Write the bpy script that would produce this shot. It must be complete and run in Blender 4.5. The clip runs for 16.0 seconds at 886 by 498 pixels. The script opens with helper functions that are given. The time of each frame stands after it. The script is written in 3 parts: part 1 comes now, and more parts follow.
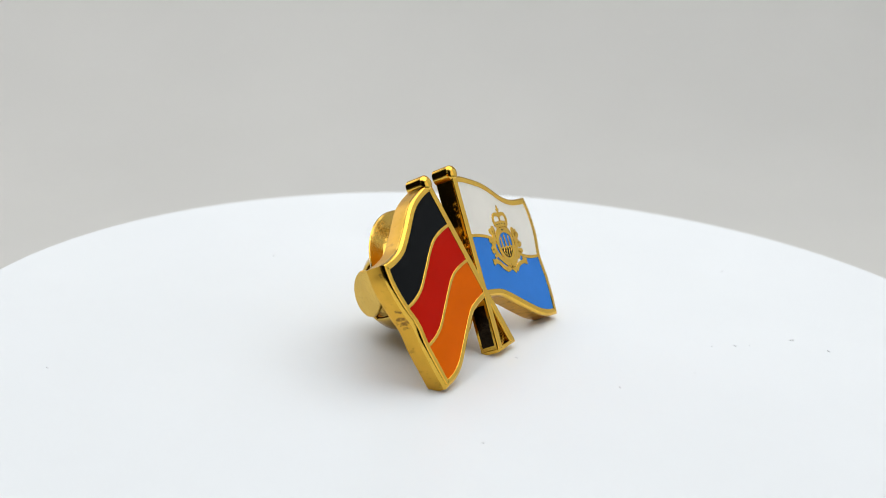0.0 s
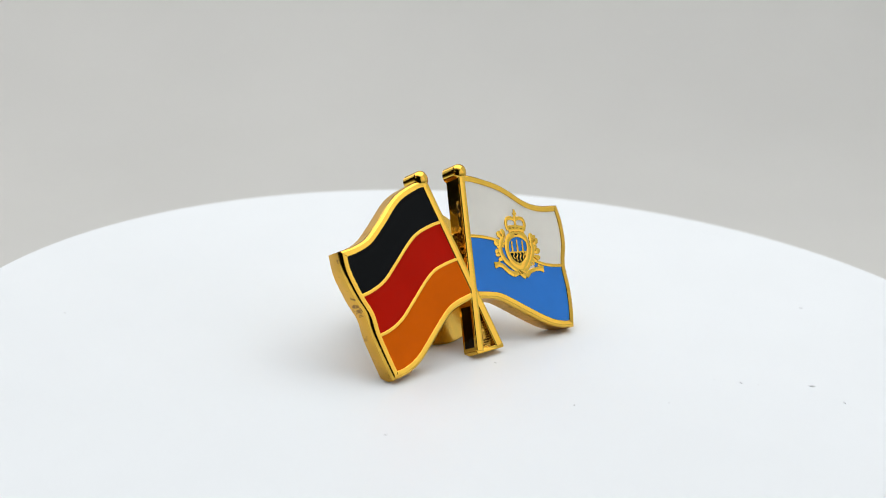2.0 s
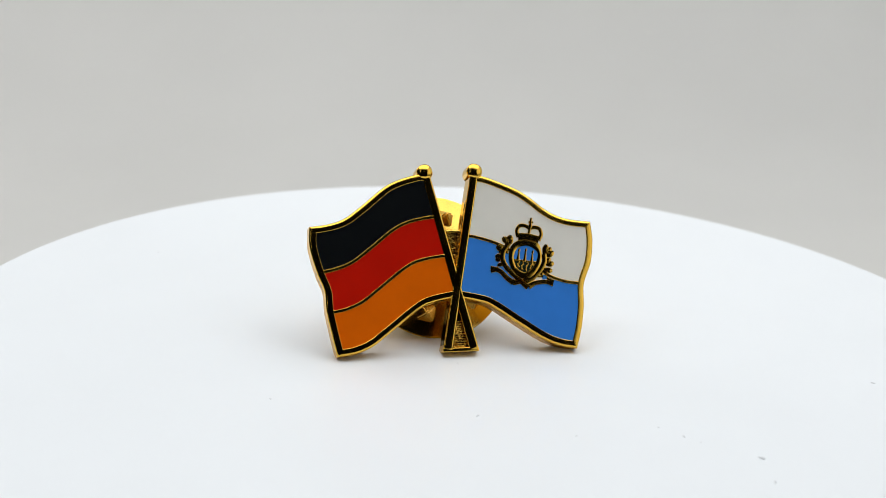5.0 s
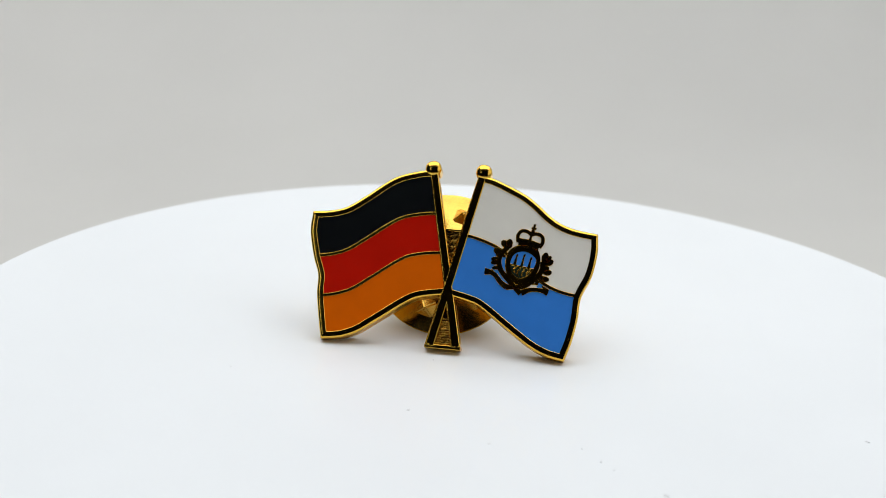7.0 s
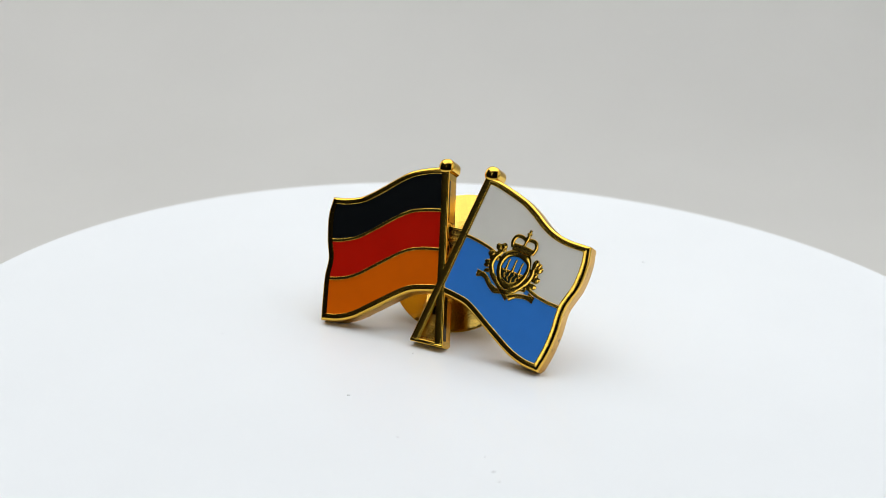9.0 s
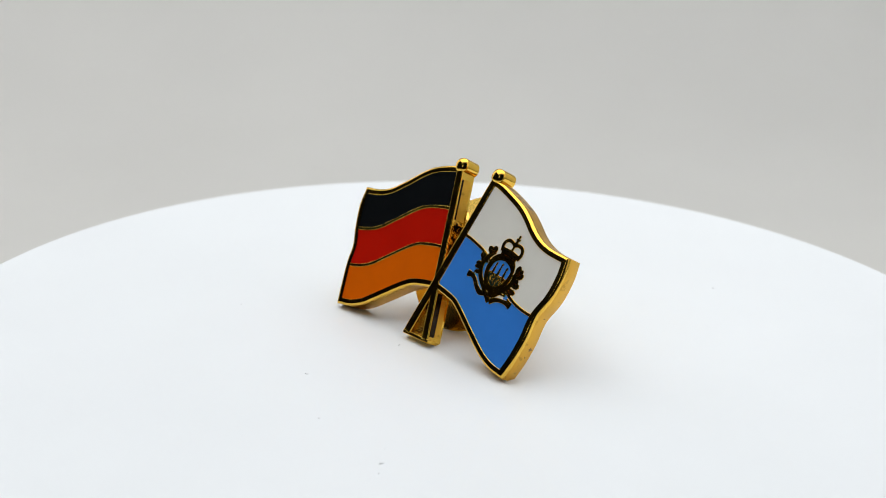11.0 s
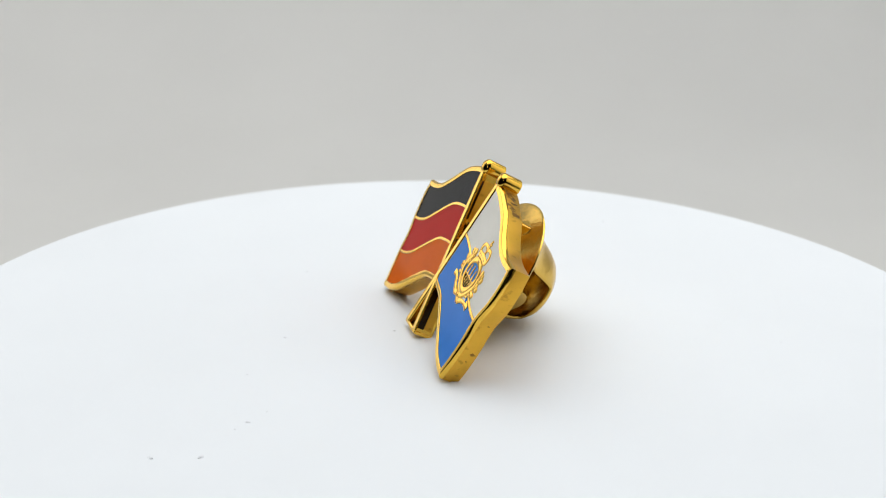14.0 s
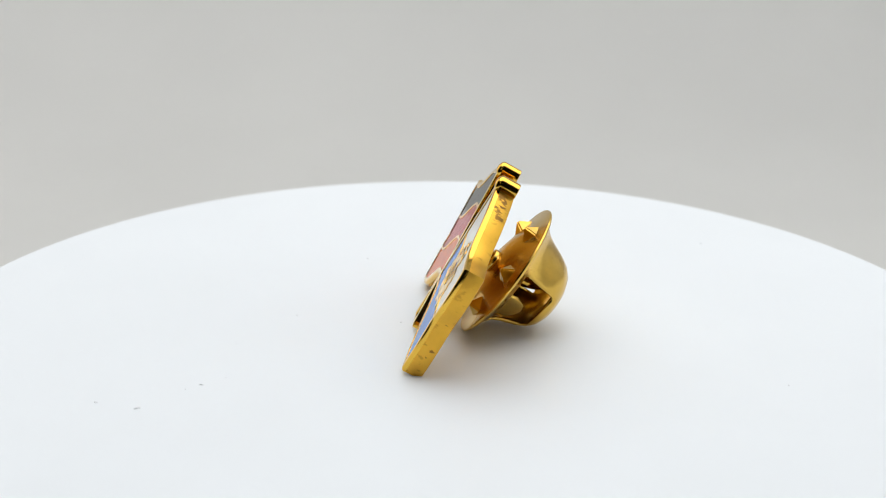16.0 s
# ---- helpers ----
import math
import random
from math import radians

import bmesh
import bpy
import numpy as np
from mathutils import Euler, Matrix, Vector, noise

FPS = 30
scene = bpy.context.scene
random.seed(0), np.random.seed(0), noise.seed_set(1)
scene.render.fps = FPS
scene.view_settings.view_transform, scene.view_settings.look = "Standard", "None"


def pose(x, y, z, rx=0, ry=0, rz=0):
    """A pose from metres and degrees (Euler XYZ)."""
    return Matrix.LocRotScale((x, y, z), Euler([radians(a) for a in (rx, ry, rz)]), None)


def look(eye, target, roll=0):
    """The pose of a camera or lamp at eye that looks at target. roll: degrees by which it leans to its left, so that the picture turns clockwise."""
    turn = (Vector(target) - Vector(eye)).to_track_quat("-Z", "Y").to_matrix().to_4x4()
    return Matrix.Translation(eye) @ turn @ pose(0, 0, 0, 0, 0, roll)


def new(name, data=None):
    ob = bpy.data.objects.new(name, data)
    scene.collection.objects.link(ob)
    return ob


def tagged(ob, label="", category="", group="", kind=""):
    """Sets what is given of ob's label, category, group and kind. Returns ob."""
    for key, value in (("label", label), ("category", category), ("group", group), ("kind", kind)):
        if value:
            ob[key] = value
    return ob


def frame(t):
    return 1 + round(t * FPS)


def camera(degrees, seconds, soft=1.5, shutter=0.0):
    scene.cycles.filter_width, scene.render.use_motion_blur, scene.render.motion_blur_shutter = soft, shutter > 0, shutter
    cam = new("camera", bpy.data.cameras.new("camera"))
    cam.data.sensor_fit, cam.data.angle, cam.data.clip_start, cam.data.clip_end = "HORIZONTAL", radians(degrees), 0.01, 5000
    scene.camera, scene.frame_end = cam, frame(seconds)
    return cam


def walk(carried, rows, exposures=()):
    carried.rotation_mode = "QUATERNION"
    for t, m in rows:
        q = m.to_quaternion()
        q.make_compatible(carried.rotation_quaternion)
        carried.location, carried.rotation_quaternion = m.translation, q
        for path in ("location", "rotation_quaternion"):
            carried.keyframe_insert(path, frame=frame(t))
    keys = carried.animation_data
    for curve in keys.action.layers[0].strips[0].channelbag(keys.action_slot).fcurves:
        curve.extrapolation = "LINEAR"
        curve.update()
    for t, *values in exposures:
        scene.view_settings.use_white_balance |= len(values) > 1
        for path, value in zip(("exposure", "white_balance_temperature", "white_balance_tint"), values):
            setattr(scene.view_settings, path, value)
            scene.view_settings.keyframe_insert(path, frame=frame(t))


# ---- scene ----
# ---- camera: stands still before the turntable ----
MM = 0.001
cam = camera(38.6, 16.0, soft=0.9)
EYE = pose(0, -0.1, 0.0411, 0, 0, 1.254) @ pose(0, 0, 0, -18.49) @ pose(0, 0, 0, 0, -1.564) @ pose(0, 0, 0, 90)
walk(cam, [(0.0, EYE), (16.0, EYE)], exposures=[(0.0, 0.0), (16.0, 0.0)])
cam.data.dof.use_dof = True
cam.data.dof.focus_distance = 0.103
cam.data.dof.aperture_fstop = 55.0


def turned(t):
    """The turntable's turn about its upright axis at t seconds."""
    return Matrix.Rotation(radians(67.44 - 9.6795 * t), 4, "Z")


# the platter leans a little off its axis
DISC = pose(0.0012, -0.0014, -0.00003) @ Vector((0.0253, -0.0158, 1)).to_track_quat("Z", "Y").to_matrix().to_4x4()
# the pin stands on its lower edge and leans back on its clutch: u along the flags, v up them, w out of their face
U, V, W = Vector((0.9957, -0.0892, -0.0247)), Vector((0.0627, 0.4545, 0.8885)), Vector((-0.0681, -0.8863, 0.4582))
PIN = Matrix(((U.x, V.x, W.x, -0.0018), (U.y, V.y, W.y, -0.00444), (U.z, V.z, W.z, 0.00074), (0, 0, 0, 1)))
PIN = Matrix.LocRotScale(PIN.translation, PIN.to_quaternion(), None)
CLUTCH = PIN @ pose(-1.02 * MM, 7.5 * MM, -4.58 * MM, -8, 0, 0) @ pose(0, 0, 0, 180, 0, 0)

# ---- world and lights: a light box, open towards the camera, in a dim room ----
world = bpy.data.worlds.new("world")
scene.world = world
world.use_nodes = True
world.node_tree.nodes["Background"].inputs["Color"].default_value = (0.9, 0.95, 1, 1)
world.node_tree.nodes["Background"].inputs["Strength"].default_value = 0.02


def area(name, eye, target, sx, sy, power, colour):
    data = bpy.data.lights.new(name, "AREA")
    data.shape, data.size, data.size_y, data.energy, data.color = "RECTANGLE", sx, sy, power, colour
    ob = new(name, data)
    ob.matrix_world = look(eye, target)
    return ob


area("ceiling_light_lamp", (0.0, 0.09, 0.292), (0.0, 0.09, 0), 0.54, 0.38, 1.39, (0.963, 0.986, 0.995))

# the lit cloth panel in the right side of the box
area("side_panel_lamp", (0.288, -0.15, 0.14), (0.0, -0.15, 0.12), 0.30, 0.27, 0.145, (1.0, 0.985, 0.96))

area("back_panel_lamp", (-0.288, 0.25, 0.11), (0.0, 0.05, 0.05), 0.22, 0.22, 0.18, (1.0, 0.985, 0.96))


# ---- materials ----
def material(name, colour, rough=0.4, metal=0.0, var=0.1, scale=300.0, bump=0.0, bump_scale=2000.0, coat=0.0, rough_var=0.0, dark=None,
             spots=0.0, spot_scale=700.0, spec=0.5, stains=(), streaks=1.0):
    m = bpy.data.materials.new(name)
    m.use_nodes = True
    nt = m.node_tree
    b = nt.nodes["Principled BSDF"]
    co = nt.nodes.new("ShaderNodeTexCoord")

    def noise_node(s, detail=6.0, streak=False):
        n = nt.nodes.new("ShaderNodeTexNoise")
        n.inputs["Scale"].default_value, n.inputs["Detail"].default_value = s, detail
        if streak:
            mp = nt.nodes.new("ShaderNodeMapping")
            mp.inputs["Scale"].default_value = (1, 1, streaks)
            nt.links.new(co.outputs["Object"], mp.inputs["Vector"])
            nt.links.new(mp.outputs["Vector"], n.inputs["Vector"])
        else:
            nt.links.new(co.outputs["Object"], n.inputs["Vector"])
        return n

    n1 = noise_node(scale)
    ramp = nt.nodes.new("ShaderNodeValToRGB")
    ramp.color_ramp.elements[0].position, ramp.color_ramp.elements[1].position = 0.3, 0.7
    ramp.color_ramp.elements[0].color = (*[c * (1 - var) for c in colour], 1)
    ramp.color_ramp.elements[1].color = (*[min(1, c * (1 + var)) for c in colour], 1)
    nt.links.new(n1.outputs["Fac"], ramp.inputs["Fac"])
    out = ramp.outputs["Color"]
    if dark:
        n3 = noise_node(spot_scale, 8.0, True)
        r3 = nt.nodes.new("ShaderNodeValToRGB")
        r3.color_ramp.elements[0].position, r3.color_ramp.elements[1].position = 0.62 - spots, 0.72 - spots
        nt.links.new(n3.outputs["Fac"], r3.inputs["Fac"])
        mix = nt.nodes.new("ShaderNodeMix")
        mix.data_type = "RGBA"
        nt.links.new(r3.outputs["Color"], mix.inputs["Factor"])
        nt.links.new(out, mix.inputs["A"])
        mix.inputs["B"].default_value = (*dark, 1)
        out = mix.outputs["Result"]
    for x, y, z, r in stains:
        # a tarnished patch of its own ragged shape
        far = nt.nodes.new("ShaderNodeVectorMath")
        far.operation = "DISTANCE"
        far.inputs[1].default_value = (x * MM, y * MM, z * MM)
        nt.links.new(co.outputs["Object"], far.inputs[0])
        rag = noise_node(3200.0, 5.0, True)
        mul = nt.nodes.new("ShaderNodeMath")
        mul.operation = "MULTIPLY_ADD"
        mul.inputs[1].default_value = r * MM * 5.0
        nt.links.new(rag.outputs["Fac"], mul.inputs[0])
        nt.links.new(far.outputs["Value"], mul.inputs[2])
        edge = nt.nodes.new("ShaderNodeMapRange")
        edge.inputs["From Min"].default_value, edge.inputs["From Max"].default_value = r * MM * 2.8, r * MM * 3.3
        edge.inputs["To Min"].default_value, edge.inputs["To Max"].default_value = 0.85, 0.0
        nt.links.new(mul.outputs["Value"], edge.inputs["Value"])
        patch = nt.nodes.new("ShaderNodeMix")
        patch.data_type = "RGBA"
        nt.links.new(edge.outputs["Result"], patch.inputs["Factor"])
        nt.links.new(out, patch.inputs["A"])
        patch.inputs["B"].default_value = (0.21, 0.10, 0.03, 1)
        out = patch.outputs["Result"]
    nt.links.new(out, b.inputs["Base Color"])
    b.inputs["Metallic"].default_value = metal
    b.inputs["Roughness"].default_value = rough
    b.inputs["Coat Weight"].default_value = coat
    b.inputs["Specular IOR Level"].default_value = spec
    b.inputs["Coat Roughness"].default_value = 0.04
    n2 = noise_node(bump_scale, 4.0, True)
    if rough_var:
        mp = nt.nodes.new("ShaderNodeMapRange")
        mp.inputs["From Min"].default_value, mp.inputs["From Max"].default_value = 0.3, 0.7
        mp.inputs["To Min"].default_value, mp.inputs["To Max"].default_value = max(0.02, rough - rough_var), rough + rough_var
        nt.links.new(n1.outputs["Fac"], mp.inputs["Value"])
        nt.links.new(mp.outputs["Result"], b.inputs["Roughness"])
    if bump:
        bp = nt.nodes.new("ShaderNodeBump")
        bp.inputs["Strength"].default_value, bp.inputs["Distance"].default_value = bump, 0.0001
        nt.links.new(n2.outputs["Fac"], bp.inputs["Height"])
        nt.links.new(bp.outputs["Normal"], b.inputs["Normal"])
    return m


GOLD = (0.83, 0.50, 0.07)
gold = material("polished_gold", GOLD, 0.12, 1.0, 0.06, 400, 0.1, 1100, rough_var=0.03)
gold_side = material("die_cut_gold", (0.74, 0.415, 0.052), 0.36, 1.0, 0.1, 500, 0.3, 1800, rough_var=0.08, dark=(0.56, 0.30, 0.04), spots=0.03, spot_scale=2000, streaks=0.6,
                     stains=((-11.3, 5.6, -0.9, 0.55), (-11.5, 6.6, -0.7, 0.3), (3.1, 14.2, -0.9, 0.5), (3.8, 14.0, -1.0, 0.6), (4.7, 13.7, -0.9, 0.6), (5.4, 13.3, -1.0, 0.5), (10.5, 2.6, -1.3, 0.2), (10.3, 1.9, -1.1, 0.15), (10.9, 5.3, -1.2, 0.18), (-12.1, 9.6, -0.6, 0.3)))
gold_rough = material("stippled_gold", (0.58, 0.34, 0.06), 0.2, 1.0, 0.4, 1800, 1.0, 3600, rough_var=0.08)
# rough gold: dark reflections painted as black, glints as gold specks
glint_gold = material("rough_gold_painted_glints", (0.035, 0.021, 0.009), 0.2, 1.0, 0.3, 1800, 1.0, 3600, rough_var=0.06, dark=(0.85, 0.53, 0.09), spots=0.15, spot_scale=2200)
dark_gold = material("near_black_gold", (0.03, 0.02, 0.012), 0.18, 1.0, 0.3, 900, 0.3, 1500)
brass = material("brass_clutch", (0.68, 0.43, 0.085), 0.22, 1.0, 0.14, 300, 0.35, 1400, rough_var=0.06, dark=(0.64, 0.37, 0.05), spots=-0.02)
enamel_black = material("black_enamel", (0.006, 0.007, 0.008), 0.08, 0, 0.1, 300, 0.05, 700, spec=0.035)
enamel_red = material("red_enamel", (0.50, 0.009, 0.003), 0.08, 0, 0.05, 300, 0.05, 700, spec=0.022)
enamel_orange = material("orange_enamel", (0.73, 0.124, 0.002), 0.08, 0, 0.05, 300, 0.05, 700, spec=0.022)
enamel_white = material("white_enamel", (0.83, 0.80, 0.725), 0.08, 0, 0.03, 300, 0.05, 700, spec=0.035)
enamel_blue = material("blue_enamel", (0.042, 0.215, 0.68), 0.08, 0, 0.05, 300, 0.05, 700, spec=0.035)
enamel_green = material("dark_green_enamel", (0.01, 0.018, 0.012), 0.15, 0, 0.2, 600, 0.05, 700, spec=0.03)
platter_white = material("white_satin_plastic", (0.797, 0.82, 0.845), 0.38, 0, 0.012, 60, 0.02, 600)
dust_grey = material("grey_dust", (0.73, 0.74, 0.76), 0.9, 0, 0.2, 5000)
paper = material("grey_backdrop_paper", (0.545, 0.536, 0.514), 0.85, 0, 0.03, 14, 0.05, 900)
white_cloth = material("white_diffusing_cloth", (0.82, 0.83, 0.84), 0.9, 0, 0.03, 30, 0.1, 900)
dark_wall = material("dark_room_paint", (0.035, 0.034, 0.033), 0.9, 0, 0.1, 4)
table_wood = material("dark_table_wood", (0.08, 0.06, 0.045), 0.5, 0, 0.3, 20)


# ---- building helpers ----
def part(name, bm, mat, parent=None, label="", smooth=True):
    me = bpy.data.meshes.new(name)
    bmesh.ops.recalc_face_normals(bm, faces=bm.faces)
    bm.to_mesh(me)
    bm.free()
    me.materials.append(mat)
    if smooth:
        me.shade_smooth()
        me.set_sharp_from_angle(angle=radians(31))
    ob = new(name, me)
    if smooth:
        even_shade = ob.modifiers.new("even_shade", "WEIGHTED_NORMAL")
        even_shade.keep_sharp = True
    if parent:
        ob.parent = parent
    if label:
        ob["label"] = label
    return ob


def box(bm, x0, x1, y0, y1, z0, z1, bevel=0.0):
    r = bmesh.ops.create_cube(bm, size=1)
    for v in r["verts"]:
        v.co = Vector((x0 if v.co.x < 0 else x1, y0 if v.co.y < 0 else y1, z0 if v.co.z < 0 else z1))
    if bevel:
        edges = list({e for v in r["verts"] for e in v.link_edges})
        bmesh.ops.bevel(bm, geom=edges, offset=bevel, segments=3, affect="EDGES", profile=0.5)
    return bm


def spline(points, steps=8, closed=False):
    """A smooth line through a few guiding points (Catmull-Rom)."""
    pts = [Vector((*q, 0)) for q in points]
    n, out = len(pts), []
    for i in range(n if closed else n - 1):
        a = pts[(i - 1) % n] if closed or i > 0 else 2 * pts[0] - pts[1]
        b, c = pts[i], pts[(i + 1) % n]
        d = pts[(i + 2) % n] if closed or i + 2 < n else 2 * pts[-1] - pts[-2]
        for k in range(steps):
            t = k / steps
            out.append(0.5 * (2 * b + (c - a) * t + (2 * a - 5 * b + 4 * c - d) * t * t + (3 * b - a - 3 * c + d) * t ** 3))
    if not closed:
        out.append(pts[-1])
    return out


def even(line, count):
    """The line again, in count + 1 evenly spaced points."""
    acc = [0.0]
    for a, b in zip(line, line[1:]):
        acc.append(acc[-1] + (b - a).length)
    out, j = [], 0
    for k in range(count + 1):
        s = acc[-1] * k / count
        while j < len(line) - 2 and acc[j + 1] < s:
            j += 1
        f = (s - acc[j]) / max(1e-9, acc[j + 1] - acc[j])
        out.append(line[j].lerp(line[j + 1], min(1, f)))
    return out


def inset(loop, d):
    """The closed loop (counter-clockwise) moved inwards by d, with mitred corners."""
    out, n = [], len(loop)
    for i in range(n):
        a, b, c = loop[i - 1], loop[i], loop[(i + 1) % n]
        e1, e2 = (b - a).normalized(), (c - b).normalized()
        n1, n2 = Vector((-e1.y, e1.x, 0)), Vector((-e2.y, e2.x, 0))
        m = n1 + n2
        m = m / max(0.55, m.length_squared / 2)
        out.append(b + m * d)
    return out


def rings(bm, loop, profile, cap_first=True, cap_last=True):
    """Stacks copies of a flat loop: profile rows are (inset, height), all in mm."""
    made = []
    for d, z in profile:
        made.append([bm.verts.new((q.x * MM, q.y * MM, z * MM)) for q in (inset(loop, d) if d else loop)])
    n = len(loop)
    for lo, hi in zip(made, made[1:]):
        for i in range(n):
            bm.faces.new((lo[i], lo[(i + 1) % n], hi[(i + 1) % n], hi[i]))
    if cap_first:
        bmesh.ops.triangulate(bm, faces=[bm.faces.new(made[0][::-1])])
    if cap_last:
        bmesh.ops.triangulate(bm, faces=[bm.faces.new(made[-1])])
    return bm


def stroke(bm, line, widths, top, bottom=-0.12, bevel=0.05):
    """A raised ribbon with softened edges along a flat line; widths are in mm, one or a few along it."""
    n = len(line)
    rows = []
    for i, q in enumerate(line):
        d = (line[min(n - 1, i + 1)] - line[max(0, i - 1)]).normalized()
        s = Vector((-d.y, d.x, 0))
        f = i / max(1, n - 1) * (len(widths) - 1)
        j = min(len(widths) - 2, int(f)) if len(widths) > 1 else 0
        h = (widths[j] + (widths[j + 1] - widths[j]) * (f - j) if len(widths) > 1 else widths[0]) / 2
        bv = min(bevel, h * 0.6)
        rows.append([bm.verts.new(((q + s * a).x * MM, (q + s * a).y * MM, z * MM)) for a, z in
                     ((h, bottom), (h, top - bv), (h - 0.13 * bv, top - 0.5 * bv), (h - 0.5 * bv, top - 0.13 * bv), (h - bv, top),
                      (bv - h, top), (0.5 * bv - h, top - 0.13 * bv), (0.13 * bv - h, top - 0.5 * bv), (-h, top - bv), (-h, bottom))])
    for a, b in zip(rows, rows[1:]):
        for k in range(9):
            bm.faces.new((a[k], a[k + 1], b[k + 1], b[k]))
    bm.faces.new(rows[0])
    bm.faces.new(rows[-1][::-1])
    return bm


def lathe(bm, profile, steps=64):
    """Turns rows of (radius, height) in mm about z."""
    made = []
    for r, z in profile:
        if r < 1e-6:
            made.append([bm.verts.new((0, 0, z * MM))])
        else:
            made.append([bm.verts.new((r * math.cos(2 * math.pi * k / steps) * MM, r * math.sin(2 * math.pi * k / steps) * MM, z * MM)) for k in range(steps)])
    for a, b in zip(made, made[1:]):
        for k in range(steps):
            l = (k + 1) % steps
            if len(a) == 1:
                bm.faces.new((a[0], b[k], b[l]))
            elif len(b) == 1:
                bm.faces.new((a[k], b[0], a[l]))
            else:
                bm.faces.new((a[k], b[k], b[l], a[l]))
    return bm


# ---- the setting: light box and room ----
def shell():
    def wall(name, label, mat, *b):
        tagged(part(name, box(bmesh.new(), *b, 0.001), mat), label, "wall", kind="structure")

    # backdrop: a sheet of grey paper that sweeps up from the table
    bm = bmesh.new()
    prof = [(0.02, -0.050), (0.10, -0.050), (0.20, -0.050)]
    prof += [(0.20 + 0.16 * math.sin(a), -0.050 + 0.16 * (1 - math.cos(a))) for a in [math.pi / 2 * k / 14 for k in range(1, 15)]]
    prof += [(0.36, 0.20), (0.36, 0.292)]
    prev = None
    for y, z in prof:
        row = [bm.verts.new((x, y, z)) for x in (-0.29, -0.1, 0.1, 0.29)]
        if prev:
            for k in range(3):
                bm.faces.new((prev[k], prev[k + 1], row[k + 1], row[k]))
        prev = row
    ob = tagged(part("backdrop", bm, paper), "light grey paper sweep behind the turntable", "backdrop", kind="structure")
    ob.modifiers.new("thickness", "SOLIDIFY").thickness = 0.0012
    wall("wall_east", "white cloth side of the light box", white_cloth, 0.295, 0.305, -0.38, 0.38, -0.052, 0.296)
    wall("wall_west", "white cloth side of the light box", white_cloth, -0.305, -0.295, 0.105, 0.38, -0.052, 0.296)
    wall("wall_back", "white cloth back of the light box", white_cloth, -0.305, 0.305, 0.382, 0.392, -0.052, 0.296)
    bm = box(bmesh.new(), -0.305, 0.305, -0.20, 0.392, 0.298, 0.308, 0.001)
    tagged(part("ceiling", bm, white_cloth), "white cloth top of the light box", "ceiling", kind="structure")
    bm = box(bmesh.new(), -0.6, 0.6, -0.45, 0.5, -0.085, -0.0535, 0.003)
    tagged(part("table", bm, table_wood), "dark wooden table under the light box", "table")
    wall("wall_south", "dark wall of the dim room", dark_wall, -0.92, 0.92, -1.02, -1.0, -0.2, 1.1)
    wall("wall_north", "dark wall of the dim room", dark_wall, -0.92, 0.92, 0.6, 0.62, -0.2, 1.1)
    wall("wall_left", "dark wall of the dim room", dark_wall, -0.94, -0.92, -1.02, 0.62, -0.2, 1.1)
    wall("wall_right", "dark wall of the dim room", dark_wall, 0.92, 0.94, -1.02, 0.62, -0.2, 1.1)
    # unseen glowing panel, added so that the flat gold catches a glint
    pane = bpy.data.materials.new("glint_glow")
    pane.use_nodes = True
    glow = pane.node_tree.nodes["Principled BSDF"]
    glow.inputs["Base Color"].default_value = (0.6, 0.65, 0.7, 1)
    glow.inputs["Emission Color"].default_value = (0.9, 0.95, 1, 1)
    glow.inputs["Emission Strength"].default_value = 1.9
    glint_frame = tagged(part("glint_panel", box(bmesh.new(), -0.90, -0.64, -0.998, -0.98, 0.52, 0.98, 0.003), white_cloth), "added frame of the unseen glint panel", "window", kind="structure")
    part("pane", box(bmesh.new(), -0.88, -0.66, -0.978, -0.974, 0.54, 0.96), pane, glint_frame, "unseen glowing pane added for glints in the gold")
    tagged(part("floor", box(bmesh.new(), -0.94, 0.94, -1.02, 0.62, -0.24, -0.2), dark_wall), "dark floor of the dim room", "floor", kind="structure")
    tagged(part("room_ceiling", box(bmesh.new(), -0.94, 0.94, -1.02, 0.62, 1.1, 1.14), dark_wall), "dark ceiling of the dim room", "ceiling", kind="structure")
    for x in (-0.55, 0.55):
        for y in (-0.4, 0.45):
            part("table_leg", box(bmesh.new(), x - 0.02, x + 0.02, y - 0.02, y + 0.02, -0.2, -0.0845, 0.002), table_wood, bpy.data.objects["table"])


# ---- turntable ----
def turntable():
    top = new("turntable")
    tagged(top, "round white plastic display turntable with a few dust specks", "turntable")
    bm = lathe(bmesh.new(), [(0, -8), (44.3, -8), (45.7, -7.7), (46.4, -6.8), (46.6, -5.5), (46.6, -0.55), (46.53, -0.28), (46.33, -0.07), (46.05, 0.0), (45.1, 0.0), (30, 0), (15, 0), (0, 0)], 160)
    part("platter", bm, platter_white, top)
    bm = lathe(bmesh.new(), [(0, -49.5), (33, -49.5), (34, -48.5), (34, -14), (30, -10), (30, -8.5), (0, -8.5)], 96)
    part("base", bm, platter_white, top, "white plastic base below the platter")
    return top


def dust(top):
    rnd = random.Random(4)
    for x, y, size in DUST:
        bm = bmesh.new()
        bmesh.ops.create_icosphere(bm, subdivisions=2, radius=size * MM)
        for v in bm.verts:
            v.co *= rnd.uniform(0.7, 1.25)
            v.co = Vector((v.co.x * 1.5, v.co.y * 0.7, v.co.z * 0.35))
        ob = part("dust_speck", bm, dust_grey, top, "tiny grey dust speck")
        spot = DISC.inverted() @ Vector((x * MM, y * MM, 0))
        ob.matrix_basis = pose(spot.x, spot.y, 0.02 * MM, 0, 0, rnd.uniform(0, 360))


